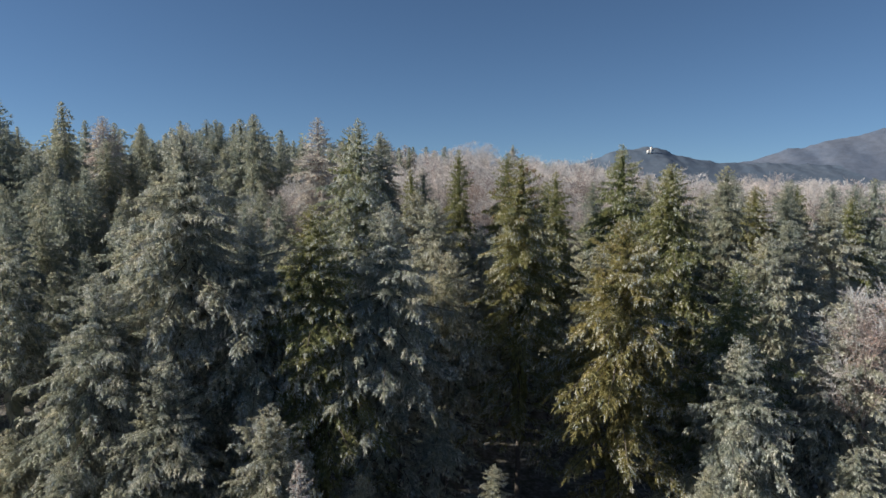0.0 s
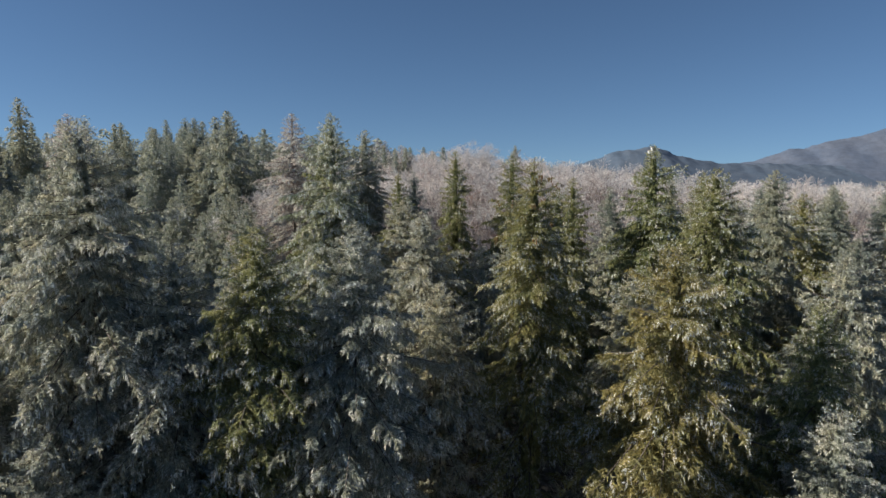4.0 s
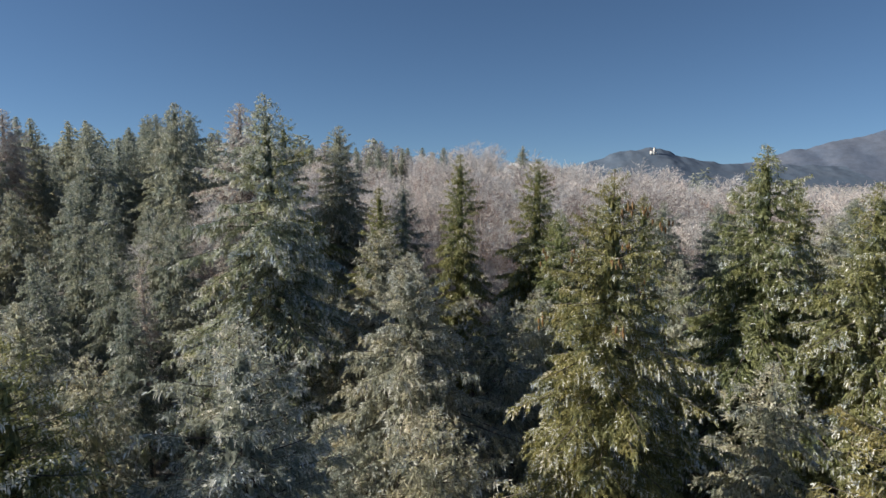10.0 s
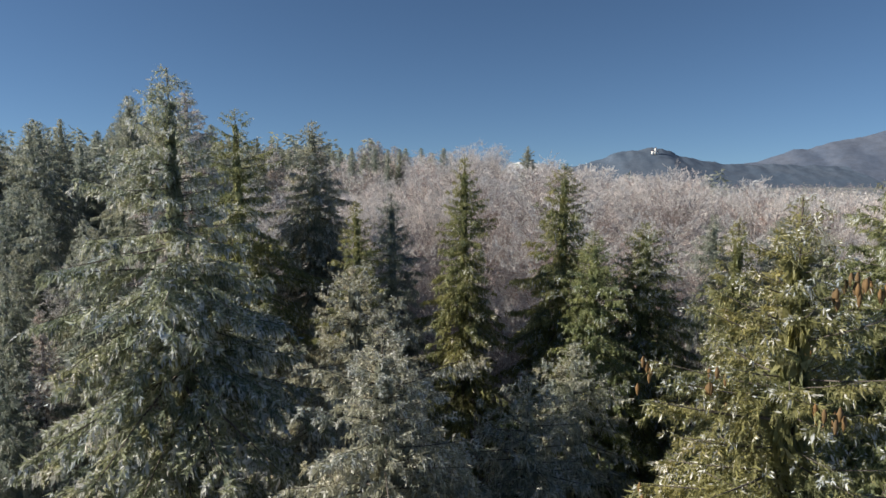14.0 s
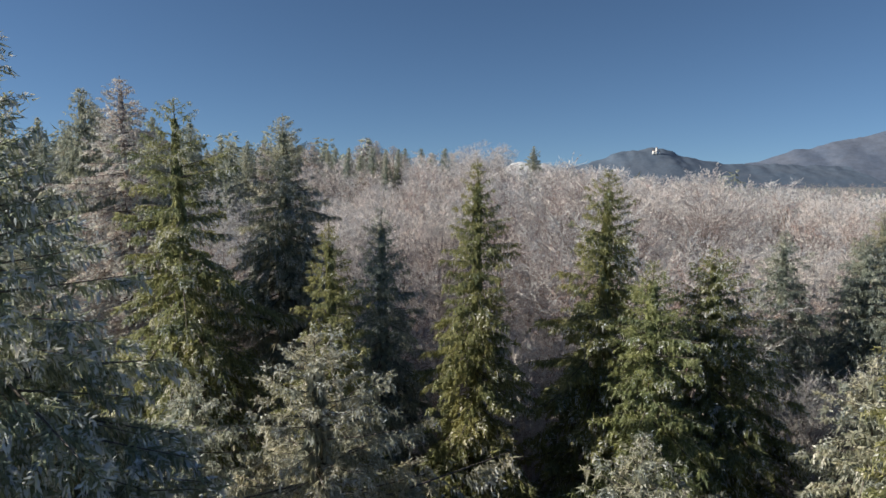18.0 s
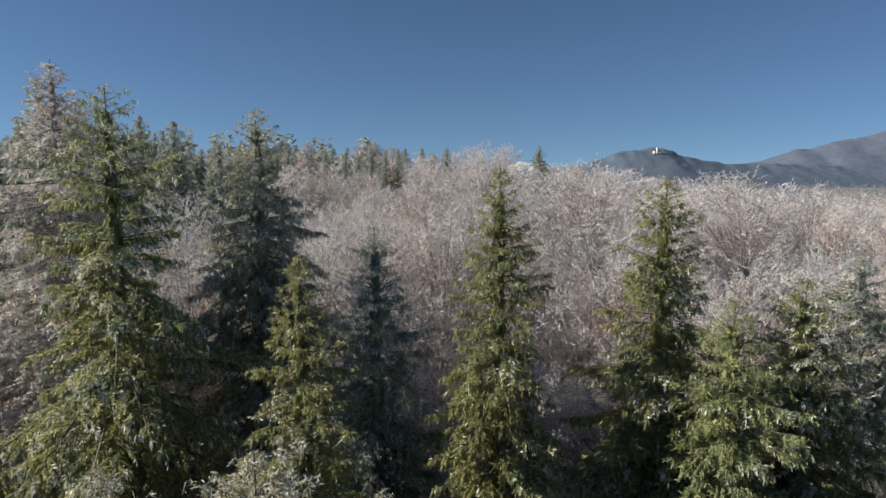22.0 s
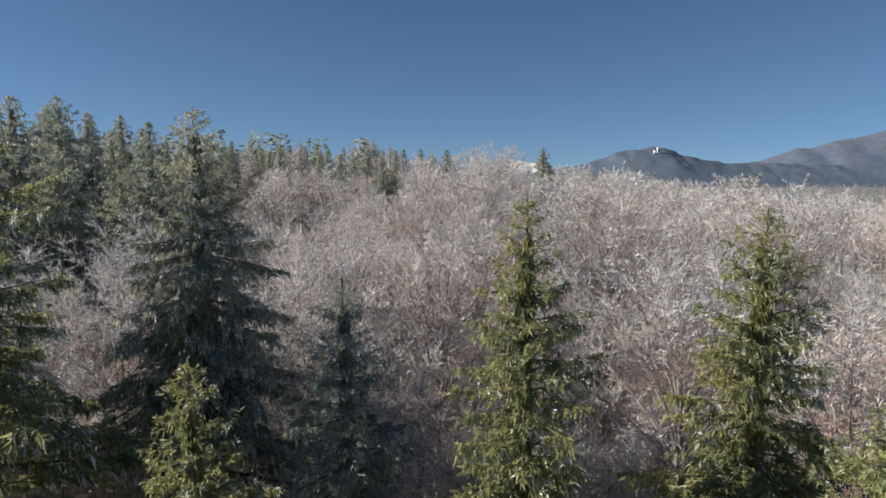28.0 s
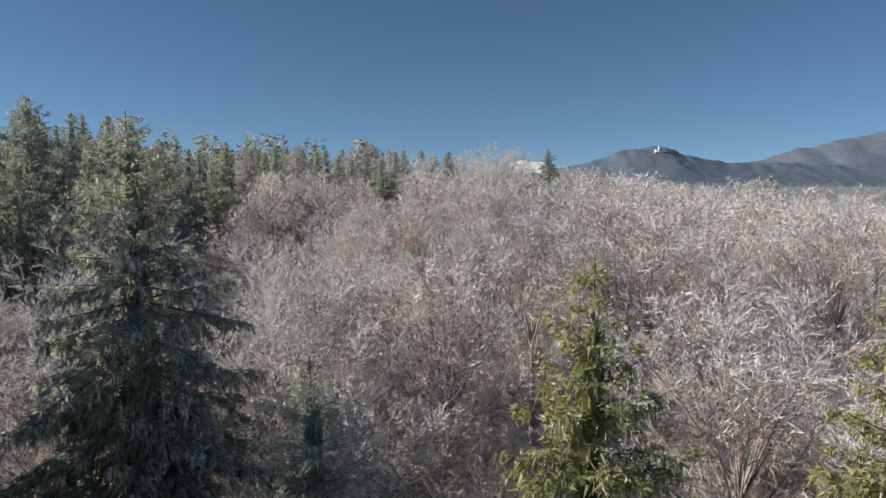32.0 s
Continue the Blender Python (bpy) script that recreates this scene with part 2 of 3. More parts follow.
    across = unit(np.cross(heading[j], np.array([0, 0, 1.0]) + rng.normal(0, 0.35, (len(j), 3)))) * rng.choice([-1.0, 1.0], len(j))[:, None]
    way = np.where(low[:, None], np.array([0, 0, -1.0]) + 0.30 * heading[j] + rng.normal(0, 0.16, (len(j), 3)),
                   heading[j] * 0.75 + across * 0.7 + rng.normal(0, 0.22, (len(j), 3)) - np.array([0, 0, 0.12]))
    way = unit(way)
    big = np.clip(0.55 + 0.07 * depth, 0.55, 1.1)
    tl = 0.20 / fine ** 0.85 * big * np.where(low, rng.uniform(0.8, 1.75, len(j)), rng.uniform(0.55, 1.2, len(j)))
    wd = 0.050 / fine ** 0.9 * big * rng.uniform(0.7, 1.35, len(j))
    # the closed mass of needles along the boughs, under the outer sprays
    b = np.repeat(np.arange(m), np.clip(run / 0.13 * fine * min(1.0, 0.3 + 0.7 * hang), 1, 8).astype(int))
    v = rng.uniform(-0.1, 0.85, len(b))
    clot = foot[b] + heading[b] * (run[b] * v)[:, None] - np.array([0, 0, 1.0]) * (0.05 + 0.28 * run[b] * v ** 2)[:, None] + rng.normal(0, 0.04 / fine, (len(b), 3))
    fall = unit(heading[b] * rng.uniform(0.2, 1.0, len(b))[:, None] + rng.normal(0, 0.35, (len(b), 3)) - np.array([0, 0, 1.0]) * rng.uniform(0, 0.9 * hang, len(b))[:, None])
    full = np.clip(0.45 + 0.09 * dist[i][b], 0.45, 1.15)
    bulk = slivers(clot, fall, 0.32 / fine ** 0.85 * full * rng.uniform(0.7, 1.3, len(b)), 0.085 / fine ** 0.9 * full * rng.uniform(0.7, 1.3, len(b)), rng)
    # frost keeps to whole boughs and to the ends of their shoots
    # the cos and dist terms add white away from the sun, lightening the shade
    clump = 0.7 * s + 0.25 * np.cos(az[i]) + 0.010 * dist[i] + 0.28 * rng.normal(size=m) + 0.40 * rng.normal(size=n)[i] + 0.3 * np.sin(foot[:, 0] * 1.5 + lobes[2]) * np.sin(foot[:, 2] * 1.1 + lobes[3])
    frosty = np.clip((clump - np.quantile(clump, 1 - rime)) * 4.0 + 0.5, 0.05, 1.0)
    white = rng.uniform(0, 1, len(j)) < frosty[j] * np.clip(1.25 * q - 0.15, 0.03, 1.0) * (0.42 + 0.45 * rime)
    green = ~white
    a = rng.uniform(0, 2 * np.pi, 30)
    z = rng.uniform(0, 0.8, 30)
    lead = slivers(np.c_[np.zeros((30, 2)), -z], unit(np.c_[np.cos(a) * 0.7, np.sin(a) * 0.7, np.full(30, 0.9)]), 0.07 + 0.12 * z, np.full(30, 0.03), rng)
    leafy = joined([slivers(spot[green], way[green], tl[green], wd[green], rng), bulk, lead, inside])
    made = [("trunk", soup("trunk", *tr, BARK), ""), ("branchwork", soup("branchwork", *limb, BARK), ""), ("crown", soup("crown", *leafy, needle), ""),
            ("rime", soup("rime", *blades(spot[white], way[white], tl[white] * 0.95, wd[white] * 1.1, rng), RIME), "white hoar frost on the spray tips, thickened to lighten the shaded side")]
    if cones:
        spots = rng.choice(np.where((dist[i] < 5.5) & (s > 0.45))[0], 16, replace=False)
        for c in range(cones):
            P = foot[spots[c % 16]] + heading[spots[c % 16]] * run[spots[c % 16]] * 1.05 + rng.normal(0, 0.11, 3) - np.array([0, 0, 1.0]) * np.array([0.1, 0.16, 0.23, 0.29])[:, None]
            made.append(("cone", soup("cone", *tubes(P[None], np.array([[0.012, 0.034, 0.028, 0.004]]), 5), CONES), "hanging brown cone"))
    return made


def broadleaf_parts(seed, height, radius, deep, limbs, shoots, each, twig_len, twig_wide, rime):
    """One bare tree, foot at z = -height, top at 0: limbs fan out of the trunk into a dome, each with side shoots
    that end in fine twigs. radius, deep: the crown's half-width and depth; limbs, shoots, each: how it divides."""
    rng = np.random.default_rng(seed)
    k = 6
    tp = np.c_[np.cumsum(rng.normal(0, 0.08, (k, 2)), 0), np.linspace(-height, -deep * 0.7, k)]
    tr = tubes(tp[None], np.linspace(height * 0.010, height * 0.004, k)[None], 7)
    u = (np.arange(limbs) + 0.5) / limbs
    az = np.arange(limbs) * 2.39996 + rng.normal(0, 0.3, limbs)
    lobe = 1 + 0.20 * np.sin(az * 2 + rng.uniform(0, 6)) + rng.normal(0, 0.10, limbs)
    rad = np.sqrt(u) * radius * lobe
    end = np.c_[np.cos(az) * rad, np.sin(az) * rad, -deep * (0.03 + 0.72 * u ** 1.35) + rng.normal(0, deep * 0.06, limbs)]
    root = np.c_[np.zeros((limbs, 2)), np.clip(end[:, 2] - deep * rng.uniform(0.40, 0.68, limbs), -height * 0.75, -deep * 0.7)]
    root[:, 0], root[:, 1] = np.interp(root[:, 2], tp[:, 2], tp[:, 0]), np.interp(root[:, 2], tp[:, 2], tp[:, 1])
    # each limb leaves steeply and arches over
    bow = np.c_[end[:, :2] * 0.42, root[:, 2] * 0.45 + end[:, 2] * 0.55] + rng.normal(0, 0.12, (limbs, 3))

    def along(i, s):
        s = s[:, None]
        return root[i] * (1 - s) ** 2 + 2 * bow[i] * s * (1 - s) + end[i] * s ** 2

    ss = np.linspace(0, 1, 5)
    P = np.stack([along(np.arange(limbs), np.full(limbs, v)) for v in ss], 1)
    bits = [tubes(P, np.tile([0.055, 0.040, 0.027, 0.015, 0.006], (limbs, 1)) * (1.0 if each > 4 else 0.7), 3)]
    i = np.repeat(np.arange(limbs), shoots)
    m = len(i)
    s = 1 - rng.uniform(0, 1, m) ** 1.3 * 0.72
    foot = along(i, s)
    tangent = unit(along(i, np.minimum(s + 0.05, 1.05)) - along(i, s - 0.05))
    heading = unit(tangent * 0.6 + unit(rng.normal(size=(m, 3)) * np.array([1.0, 1.0, 0.6])) * 0.95 + np.array([0, 0, 0.10]))
    run = radius * rng.uniform(0.16, 0.36, m) * (1.25 - 0.55 * s)
    if each > 4:
        some = slice(None, None, 2)
        bits.append(tubes(np.stack([foot[some], (foot + heading * run[:, None])[some]], 1), np.tile([0.011, 0.004], (len(foot[some]), 1)), 3))
    j = np.repeat(np.arange(m), each)
    q = np.tile(np.linspace(0.12, 1.0, each), m) + rng.uniform(-0.1, 0.1, m * each)
    tb = foot[j] + heading[j] * (run[j] * q)[:, None]
    tw = unit(heading[j] + 0.75 * unit(rng.normal(size=(m * each, 3))) + np.array([0, 0, 0.12]))
    tl = twig_len * rng.uniform(0.55, 1.4, m * each)
    wd = twig_wide * rng.uniform(0.65, 1.35, m * each)
    # frost sits on the outer shoots and on some limbs more than on others
    g = i[j]
    # the height term whitens crown tops, adding light-and-shade contrast by colour
    outer = 1.1 * s[j] + 0.35 * q + 0.5 * tb[:, 2] / deep + 0.30 * rng.normal(size=limbs)[g] + 0.16 * rng.normal(size=m * each)
    white = outer > np.quantile(outer, 1 - rime)
    drop = np.array([0, 0, (tb[:, 2] + tw[:, 2] * tl).max()])
    sets = [("trunk", tr, BARK_GREY, ""), ("branchwork", joined(bits), BARK_GREY, ""),
            ("twig_crown", slivers(tb[~white], tw[~white], tl[~white], wd[~white], rng), TWIG, ""),
            ("rime", slivers(tb[white], tw[white], tl[white], wd[white] * 1.6, rng), TWIG_RIME, "white hoar frost on the twig ends")]
    return [(nm, soup(nm, v - drop, t, mat), lab) for nm, (v, t), mat, lab in sets]


def plant(name, made, x, y, tip, turn, scale, label, group, category="tree"):
    """A tree as a thing: an Empty at its foot with its parts, its tip at height tip. The rime is a part of the crown."""
    low = min(v.co.z for v in made[0][1].vertices[:8])
    ob = new(name)
    ob.matrix_basis = Matrix.Translation((x, y, tip + low * scale)) @ Matrix.Rotation(turn, 4, "Z") @ Matrix.Diagonal((scale, scale, scale, 1))
    crown = None
    for pname, me, plabel in made:
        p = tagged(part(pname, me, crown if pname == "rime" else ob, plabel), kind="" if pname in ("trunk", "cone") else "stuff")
        if pname != "rime":
            p.location = (0, 0, -low)
        if "crown" in pname:
            crown = p
    return tagged(ob, label, category, group)


def smooth(a, b, v):
    u = np.clip((np.asarray(v, float) - a) / (b - a), 0, 1)
    return u * u * (3 - 2 * u)


def ground_z(x, y):
    """The wooded plateau slopes down to the right and falls to a valley beyond."""
    x, y = np.asarray(x, float), np.asarray(y, float)
    plateau = 6.0 * np.tanh(-x / 70) + 0.6 * np.sin(x * 0.09 + 1) * np.sin(y * 0.07)
    return plateau + 2.8 * np.exp(-((x - 20) / 36) ** 2 - ((y - 175) / 50) ** 2) - 48 * smooth(230, 620, y + 0.8 * x) - 30 * smooth(300, 800, -y) - 20 * smooth(200, 700, -x)


# ---- ground ----
def build_ground():
    far = np.concatenate([np.linspace(0, 200, 41), np.linspace(215, 700, 34), np.geomspace(740, 4900, 22)])
    axis = np.concatenate([-far[:0:-1], far])
    X, Y = np.meshgrid(axis, axis)
    Z = ground_z(X, Y)
    n = len(axis)
    V = np.c_[X.ravel(), Y.ravel(), Z.ravel()]
    i = (np.arange(n - 1)[:, None] * n + np.arange(n - 1)).ravel()
    T = np.concatenate([np.c_[i, i + 1, i + n + 1], np.c_[i, i + n + 1, i + n]])
    tagged(new("ground", soup("ground", V, T, FLOOR)), "brown frosty forest floor falling to a pale valley", "ground", kind="structure")


build_ground()


def ridge(name, cx, cy, half_x, half_y, profile, base, mat, label, rough, seed):
    """A wooded hill or mountain whose crest follows profile(u), u from -1 to 1 across it."""
    nx, ny = 150, 25
    u, v = np.meshgrid(np.linspace(-1, 1, nx), np.linspace(-1, 1, ny))
    Z = base + np.vectorize(profile)(u) * np.clip(1 - np.abs(v), 0, 1) ** 0.8
    V = np.c_[(cx + u * half_x).ravel(), (cy + v * half_y).ravel(), Z.ravel()]
    jig = np.array([noise.fractal(Vector(p) * rough[0] + Vector((seed, 0, 0)), 1.0, 2.0, 4) for p in V.tolist()])
    V[:, 2] += jig * rough[1] * np.clip(1 - np.abs(v.ravel()), 0, 1)
    i = (np.arange(ny - 1)[:, None] * nx + np.arange(nx - 1)).ravel()
    T = np.concatenate([np.c_[i, i + 1, i + nx + 1], np.c_[i, i + nx + 1, i + nx]])
    return tagged(new(name, soup(name, V, T, mat)), label, "hill", kind="structure")


def crest(us, hs):
    return lambda u: float(np.interp(u, us, hs))


ridge("backdrop_hill", 850, 2500, 700, 350, crest((-1, -0.6, -0.37, -0.26, -0.06, 0, 0.07, 0.18, 0.33, 0.46, 1), (42, 82, 118, 153, 167, 162, 144, 125, 109, 105, 98)), -80, HILL_NEAR, "dark wooded church hill, blue haze put into its colour", (0.02, 7), 3)
ridge("backdrop_mountain", 3150, 3300, 1700, 450, crest((-1, -0.9, -0.8, -0.75, -0.735, -0.63, -0.52, 0, 1), (105, 139, 192, 197, 216, 241, 303, 365, 285)), -95, HILL_FAR, "long wooded mountain ridge, blue-grey haze put into its colour", (0.006, 16), 9)
ridge("backdrop_peaks", 570, 4300, 190, 150, crest((-1, -0.6, -0.3, 0.1, 0.5, 0.7, 1), (30, 87, 100, 89, 96, 83, 20)), -60, SNOW_PEAK, "distant snow-covered peaks on the skyline", (0.012, 8), 5)


# ---- church on the hill ----
def box(x0, x1, y0, y1, z0, z1):
    V = np.array([(x, y, z) for z in (z0, z1) for x, y in ((x0, y0), (x1, y0), (x1, y1), (x0, y1))], float)
    q = np.array([(0, 3, 2, 1), (4, 5, 6, 7), (0, 1, 5, 4), (1, 2, 6, 5), (2, 3, 7, 6), (3, 0, 4, 7)])
    return V, np.concatenate([q[:, :3], q[:, [0, 2, 3]]])


def gable(x0, x1, y0, y1, z0, z1):
    ym = (y0 + y1) / 2
    V = np.array([(x0, y0, z0), (x1, y0, z0), (x1, y1, z0), (x0, y1, z0), (x0, ym, z1), (x1, ym, z1)], float)
    return V, np.array([(0, 1, 5), (0, 5, 4), (2, 3, 4), (2, 4, 5), (1, 2, 5), (3, 0, 4), (0, 2, 1), (0, 3, 2)])


def spire(x, y, r, z0, z1):
    V = np.array([(x + r * sx, y + r * sy, z0) for sx, sy in ((-1, -1), (1, -1), (1, 1), (-1, 1))] + [(x, y, z1)], float)
    return V, np.array([(0, 1, 4), (1, 2, 4), (2, 3, 4), (3, 0, 4), (0, 2, 1), (0, 3, 2)])


church = tagged(new("church"), "small white hilltop church with a square tower", "church")
church.location, church.scale = (800, 2440, 70), (0.64, 0.64, 0.64)
nave = part("nave_wall", soup("nave_wall", *box(-22, -5.1, -7, 7, -12, 7), WHITEWASH), church)
part("nave_roof", soup("nave_roof", *gable(-23, -5.1, -8, 8, 7.1, 10), ROOF_RED), nave, "dull red tiled roof")
tower = part("tower", soup("tower", *box(-5, 5, -10, 0, -12, 25), WHITEWASH), church)
part("spire", soup("spire", *spire(0, -5, 5.6, 25.1, 30), ROOF_RED), tower, "low red pyramid roof")
part("window", soup("window", *box(-1.2, 1.2, -10.3, -9.9, 16, 21), ROOF_RED), tower, "dark belfry opening")
house = part("side_house", soup("side_house", *box(8, 20, -8, 5, -12, 6), WHITEWASH), church)
part("house_roof", soup("house_roof", *gable(7, 21, -9, 6, 6.1, 9), ROOF_RED), house, "dull red tiled roof")

# ---- kinds of trees, each built once ----
SPRUCE = {
    "olive": [spruce_parts(11 + i, 28, 0.84 - 0.06 * i, 4.6, 14, 1.0, 0.56, NEEDLE_OLIVE) for i in range(2)],
    "slim": [spruce_parts(21 + i, 26, 0.42 + 0.05 * i, 2.7, 12, 1.3, 0.26, NEEDLE_OLIVE, core=0.14) for i in range(2)],
    "close": [spruce_parts(25, 26, 0.54, 3.2, 12, 1.2, 0.2, NEEDLE_GREEN, core=0.16)],
    "hoary": [spruce_parts(34, 27, 0.76, 4.0, 14, 1.1, 0.9, NEEDLE_SAGE, core=0.10)],
    "frosted": [spruce_parts(35, 27, 0.80, 4.0, 13, 1.15, 0.46, NEEDLE_OLIVE, core=0.10, gap=1.4)],
    "sunny": [spruce_parts(26, 26, 0.58, 3.4, 12, 1.2, 0.3, NEEDLE_OLIVE, core=0.16)],
    "bright": [spruce_parts(29, 26, 0.74, 3.8, 11, 1.2, 0.24, NEEDLE_LIME, core=0.16)],
    "sapling": [spruce_parts(69, 24, 0.34, 1.1, 6, 0.9, 0.8, LARCH_PINK, 0.3, core=0.05)],
    "yellow": [spruce_parts(27, 25, 1.04, 5.4, 14, 1.0, 0.48, NEEDLE_YELLOW)],
    "dark": [spruce_parts(31 + i, 27, 0.64, 3.8, 12, 0.9, 0.2, NEEDLE_GREEN) for i in range(2)],
    "broad": [spruce_parts(37, 28, 0.72, 4.2, 12, 1.1, 0.6, NEEDLE_GREEN)],
    "rimed": [spruce_parts(41 + i, 27, 0.95, 4.8, 13, 1.0, 0.64, NEEDLE_HOAR) for i in range(2)],
    "cones": [spruce_parts(51, 27, 0.66, 4.0, 13, 1.65, 0.6, NEEDLE_OLIVE, cones=96)],
    "wood": [spruce_parts(61 + i, 28, 0.60 + 0.06 * i, 4.2, 12, 0.5, 0.26, NEEDLE_GREEN, core=0.26) for i in range(3)],
    # rimed needles, pale also to brighten trees that stand in shade
    "shade": [spruce_parts(261 + i, 27, 0.95, 4.6, 10, 0.6, 0.45, NEEDLE_RIMED) for i in range(2)],
    "skyline": [spruce_parts(161 + i, 28, 0.52 + 0.06 * i, 3.9, 10, 0.42, 0.16, NEEDLE_GREEN, core=0.34) for i in range(3)],
    "far_larch": [spruce_parts(165 + i, 28, 0.9, 3.4, 12, 0.5, 0.6, LARCH_PINK, 0.3, core=0.06) for i in range(2)],
    "pink": [spruce_parts(97, 30, 0.72, 3.0, 17, 1.15, 0.95, LARCH_PINK, 0.1, core=0.02)],
    "larch": [spruce_parts(65 + i, 29, 0.9, 3.5, 12, 0.8, 0.8, LARCH_PINK, 0.3, core=0.06) for i in range(2)],
}
LABEL = {
    "olive": "tall olive-green spruce with hoar frost on its sprays",
    "slim": "slender yellow-green spruce, lightly frosted",
    "dark": "dark green spruce with a little frost",
    "rimed": "spruce heavily whitened with hoar frost",
    "cones": "frosted spruce hung with brown cones near the top",
    "larch": "tall slender larch, pinkish and white with frost",
    "pink": "tall slender larch, its fine twigs pink and white with frost",
    "skyline": "grey-green frosted spruce on the skyline of the wood",
    "frosted": "tall spruce with white frosted sprays over green",
    "hoary": "tall spruce covered all over in hoar frost",
    "yellow": "yellowish sunlit spruce with drooping frosted sprays",
    "broad": "broad dark green spruce, frosted on its sunlit side",
    "close": "dark green spruce with a little frost, sunlit on one side",
    "sunny": "green spruce, olive in the sun, with frosted tips",
    "far_larch": "pale larch, beige and white with frost",
    "bright": "sunlit bright green spruce with white frosted tips",
    "sapling": "thin young tree whitened with frost",
    "shade": "rimed young spruce, paled to lift the shade of taller trees",
    "wood": "grey-green frosted spruce in the dense wood",
}
BROAD = [broadleaf_parts(71 + i, 24, 4.7 + 0.2 * i, 9, 30, 50, 17, 0.21, 0.019, (0.40, 0.54, 0.70, 0.85)[i]) for i in range(4)]
BROAD_MID = [broadleaf_parts(81 + i, 25, 4.3, 8.5, 20, 24, 5, 0.42, 0.05, (0.40, 0.54, 0.68, 0.82)[i]) for i in range(4)]
rng = np.random.default_rng(5)
planted = []


def spruce(kind, x, y, tip, scale=None):
    made = SPRUCE[kind][len(planted) % len(SPRUCE[kind])]
    height = -min(v.co.z for v in made[0][1].vertices[:8])
    need = (tip - float(ground_z(x, y))) / height
    larch = kind in ("larch", "pink", "sapling", "far_larch")
    # turned only a little, so the whitened side stays away from the sun
    ob = plant("larch_tree" if larch else "spruce", made, x, y, tip, rng.normal(0, 0.45), scale or (need if kind in ("wood", "skyline", "shade", "sapling", "far_larch") else max(need, 0.92)), LABEL[kind], "frosted larches" if larch else "spruces of the wood")
    planted.append((x, y, 1.6))
    return ob


# spruces passed in the first half: kind, x, y, height of the tip
for row in [
    ("yellow", 11.3, 38.3, 21.6), ("olive", 18.9, 39.6, 18.8), ("rimed", -15.6, 38.7, 27.3), ("rimed", -19.5, 35.0, 18.8),
    ("olive", -7.6, 37.5, 22.6), ("rimed", -3.4, 38.6, 22.6), ("cones", 5.6, 44.2, 25.6), ("slim", 10.0, 55.3, 24.4),
    ("olive", 19.0, 52.5, 25.0), ("olive", 15.9, 56.0, 26.6), ("hoary", -6.9, 53.9, 28.7), ("rimed", -0.6, 50.0, 22.3),
    ("dark", 27.4, 60.9, 24.8), ("dark", 26.0, 80.0, 23.6), ("rimed", -11.4, 38.0, 21.8),
]:
    spruce(*row)
# spruces of the second half
for row in [
    ("broad", -7.15, 74.8, 28.7), ("slim", 1.87, 67.1, 26.5), ("sunny", 7.1, 68.7, 26.1), ("close", -1.95, 69.6, 24.5),
    ("slim", -3.0, 63.5, 24.5), ("frosted", -9.8, 68.6, 28.8), ("bright", 8.1, 65.9, 22.9), ("olive", 11.2, 68.0, 23.1),
    ("dark", 18.2, 76.0, 22.9), ("dark", 22.5, 76.0, 22.7), ("slim", 19.0, 61.0, 22.5), ("rimed", -2.3, 57.5, 22.6),
    ("dark", 21.0, 187.0, 30.3), ("dark", -45.7, 130.7, 33.8), ("dark", -50.2, 137.7, 34.3), ("wood", -33.0, 120.0, 30.2),
    ("wood", -67.0, 132.0, 33.2), ("dark", 47.0, 76.0, 22.5), ("dark", 46.8, 84.8, 22.9), ("wood", 52.0, 76.0, 23.2),
]:
    spruce(*row)
# tips along the skyline of the far spruce wood
for row in [
    (-50.5, 147.6, 34.2), (-87.8, 216.8, 39.1), (-50.8, 157.6, 34.5), (-57, 152, 32.9), (-38, 137, 31), (-51, 132, 31), (-43, 187, 31.5), (-40, 198, 30),
    (-36, 207, 31.2), (-33, 227, 32.3), (-27, 232, 31), (-17.5, 235, 27.5), (1, 207, 28.5), (3, 209, 28.8),
]:
    spruce("skyline", *row)
spruce("olive", 25.2, 69.7, 24.6)
for row in [(-17.3, 63.5, 19.6), (-4.9, 20.5, 14.9)]:
    spruce("sapling", *row)
# low frosted spruces near the start
for row in [("rimed", 17.5, 35.5, 15.0), ("rimed", 25.0, 38.0, 17.0), ("rimed", -15.0, 33.0, 14.5), ("rimed", -9.0, 31.5, 12.5)]:
    spruce(*row)
# lower storey in the shade, tips well under the line of flight
for row in [
    ("shade", -2, 29, 8), ("shade", 3, 34, 8), ("shade", 6.5, 29, 8), ("shade", -10, 27, 8), ("shade", -16, 29, 9.5),
    ("shade", 14, 31, 9.5), ("shade", 23, 33, 9.5), ("shade", 0.5, 43, 19), ("shade", -3, 45, 18), ("shade", 12, 47, 19),
    ("shade", 3.5, 55, 19.5), ("shade", -12, 48, 19), ("shade", -17, 52, 20), ("shade", 6, 60, 19), ("shade", -7, 62, 20), ("shade", 15, 64, 20),
    ("shade", 24, 46, 20), ("shade", 28, 38, 14), ("shade", -22, 45, 21), ("shade", -26, 37, 21),
]:
    spruce(*row)


# the edge of the wood beside the tall larch
for row in [("wood", -20.5, 66, 21), ("wood", -18, 70.5, 21.5), ("wood", -23.5, 63, 20.5), ("wood", -25.5, 71.5, 22), ("wood", -21.5, 76, 22), ("wood", -16, 59, 19)]:
    spruce(*row)


def free(x, y, r):
    return all((x - a) ** 2 + (y - b) ** 2 > (r + c) ** 2 for a, b, c in planted)


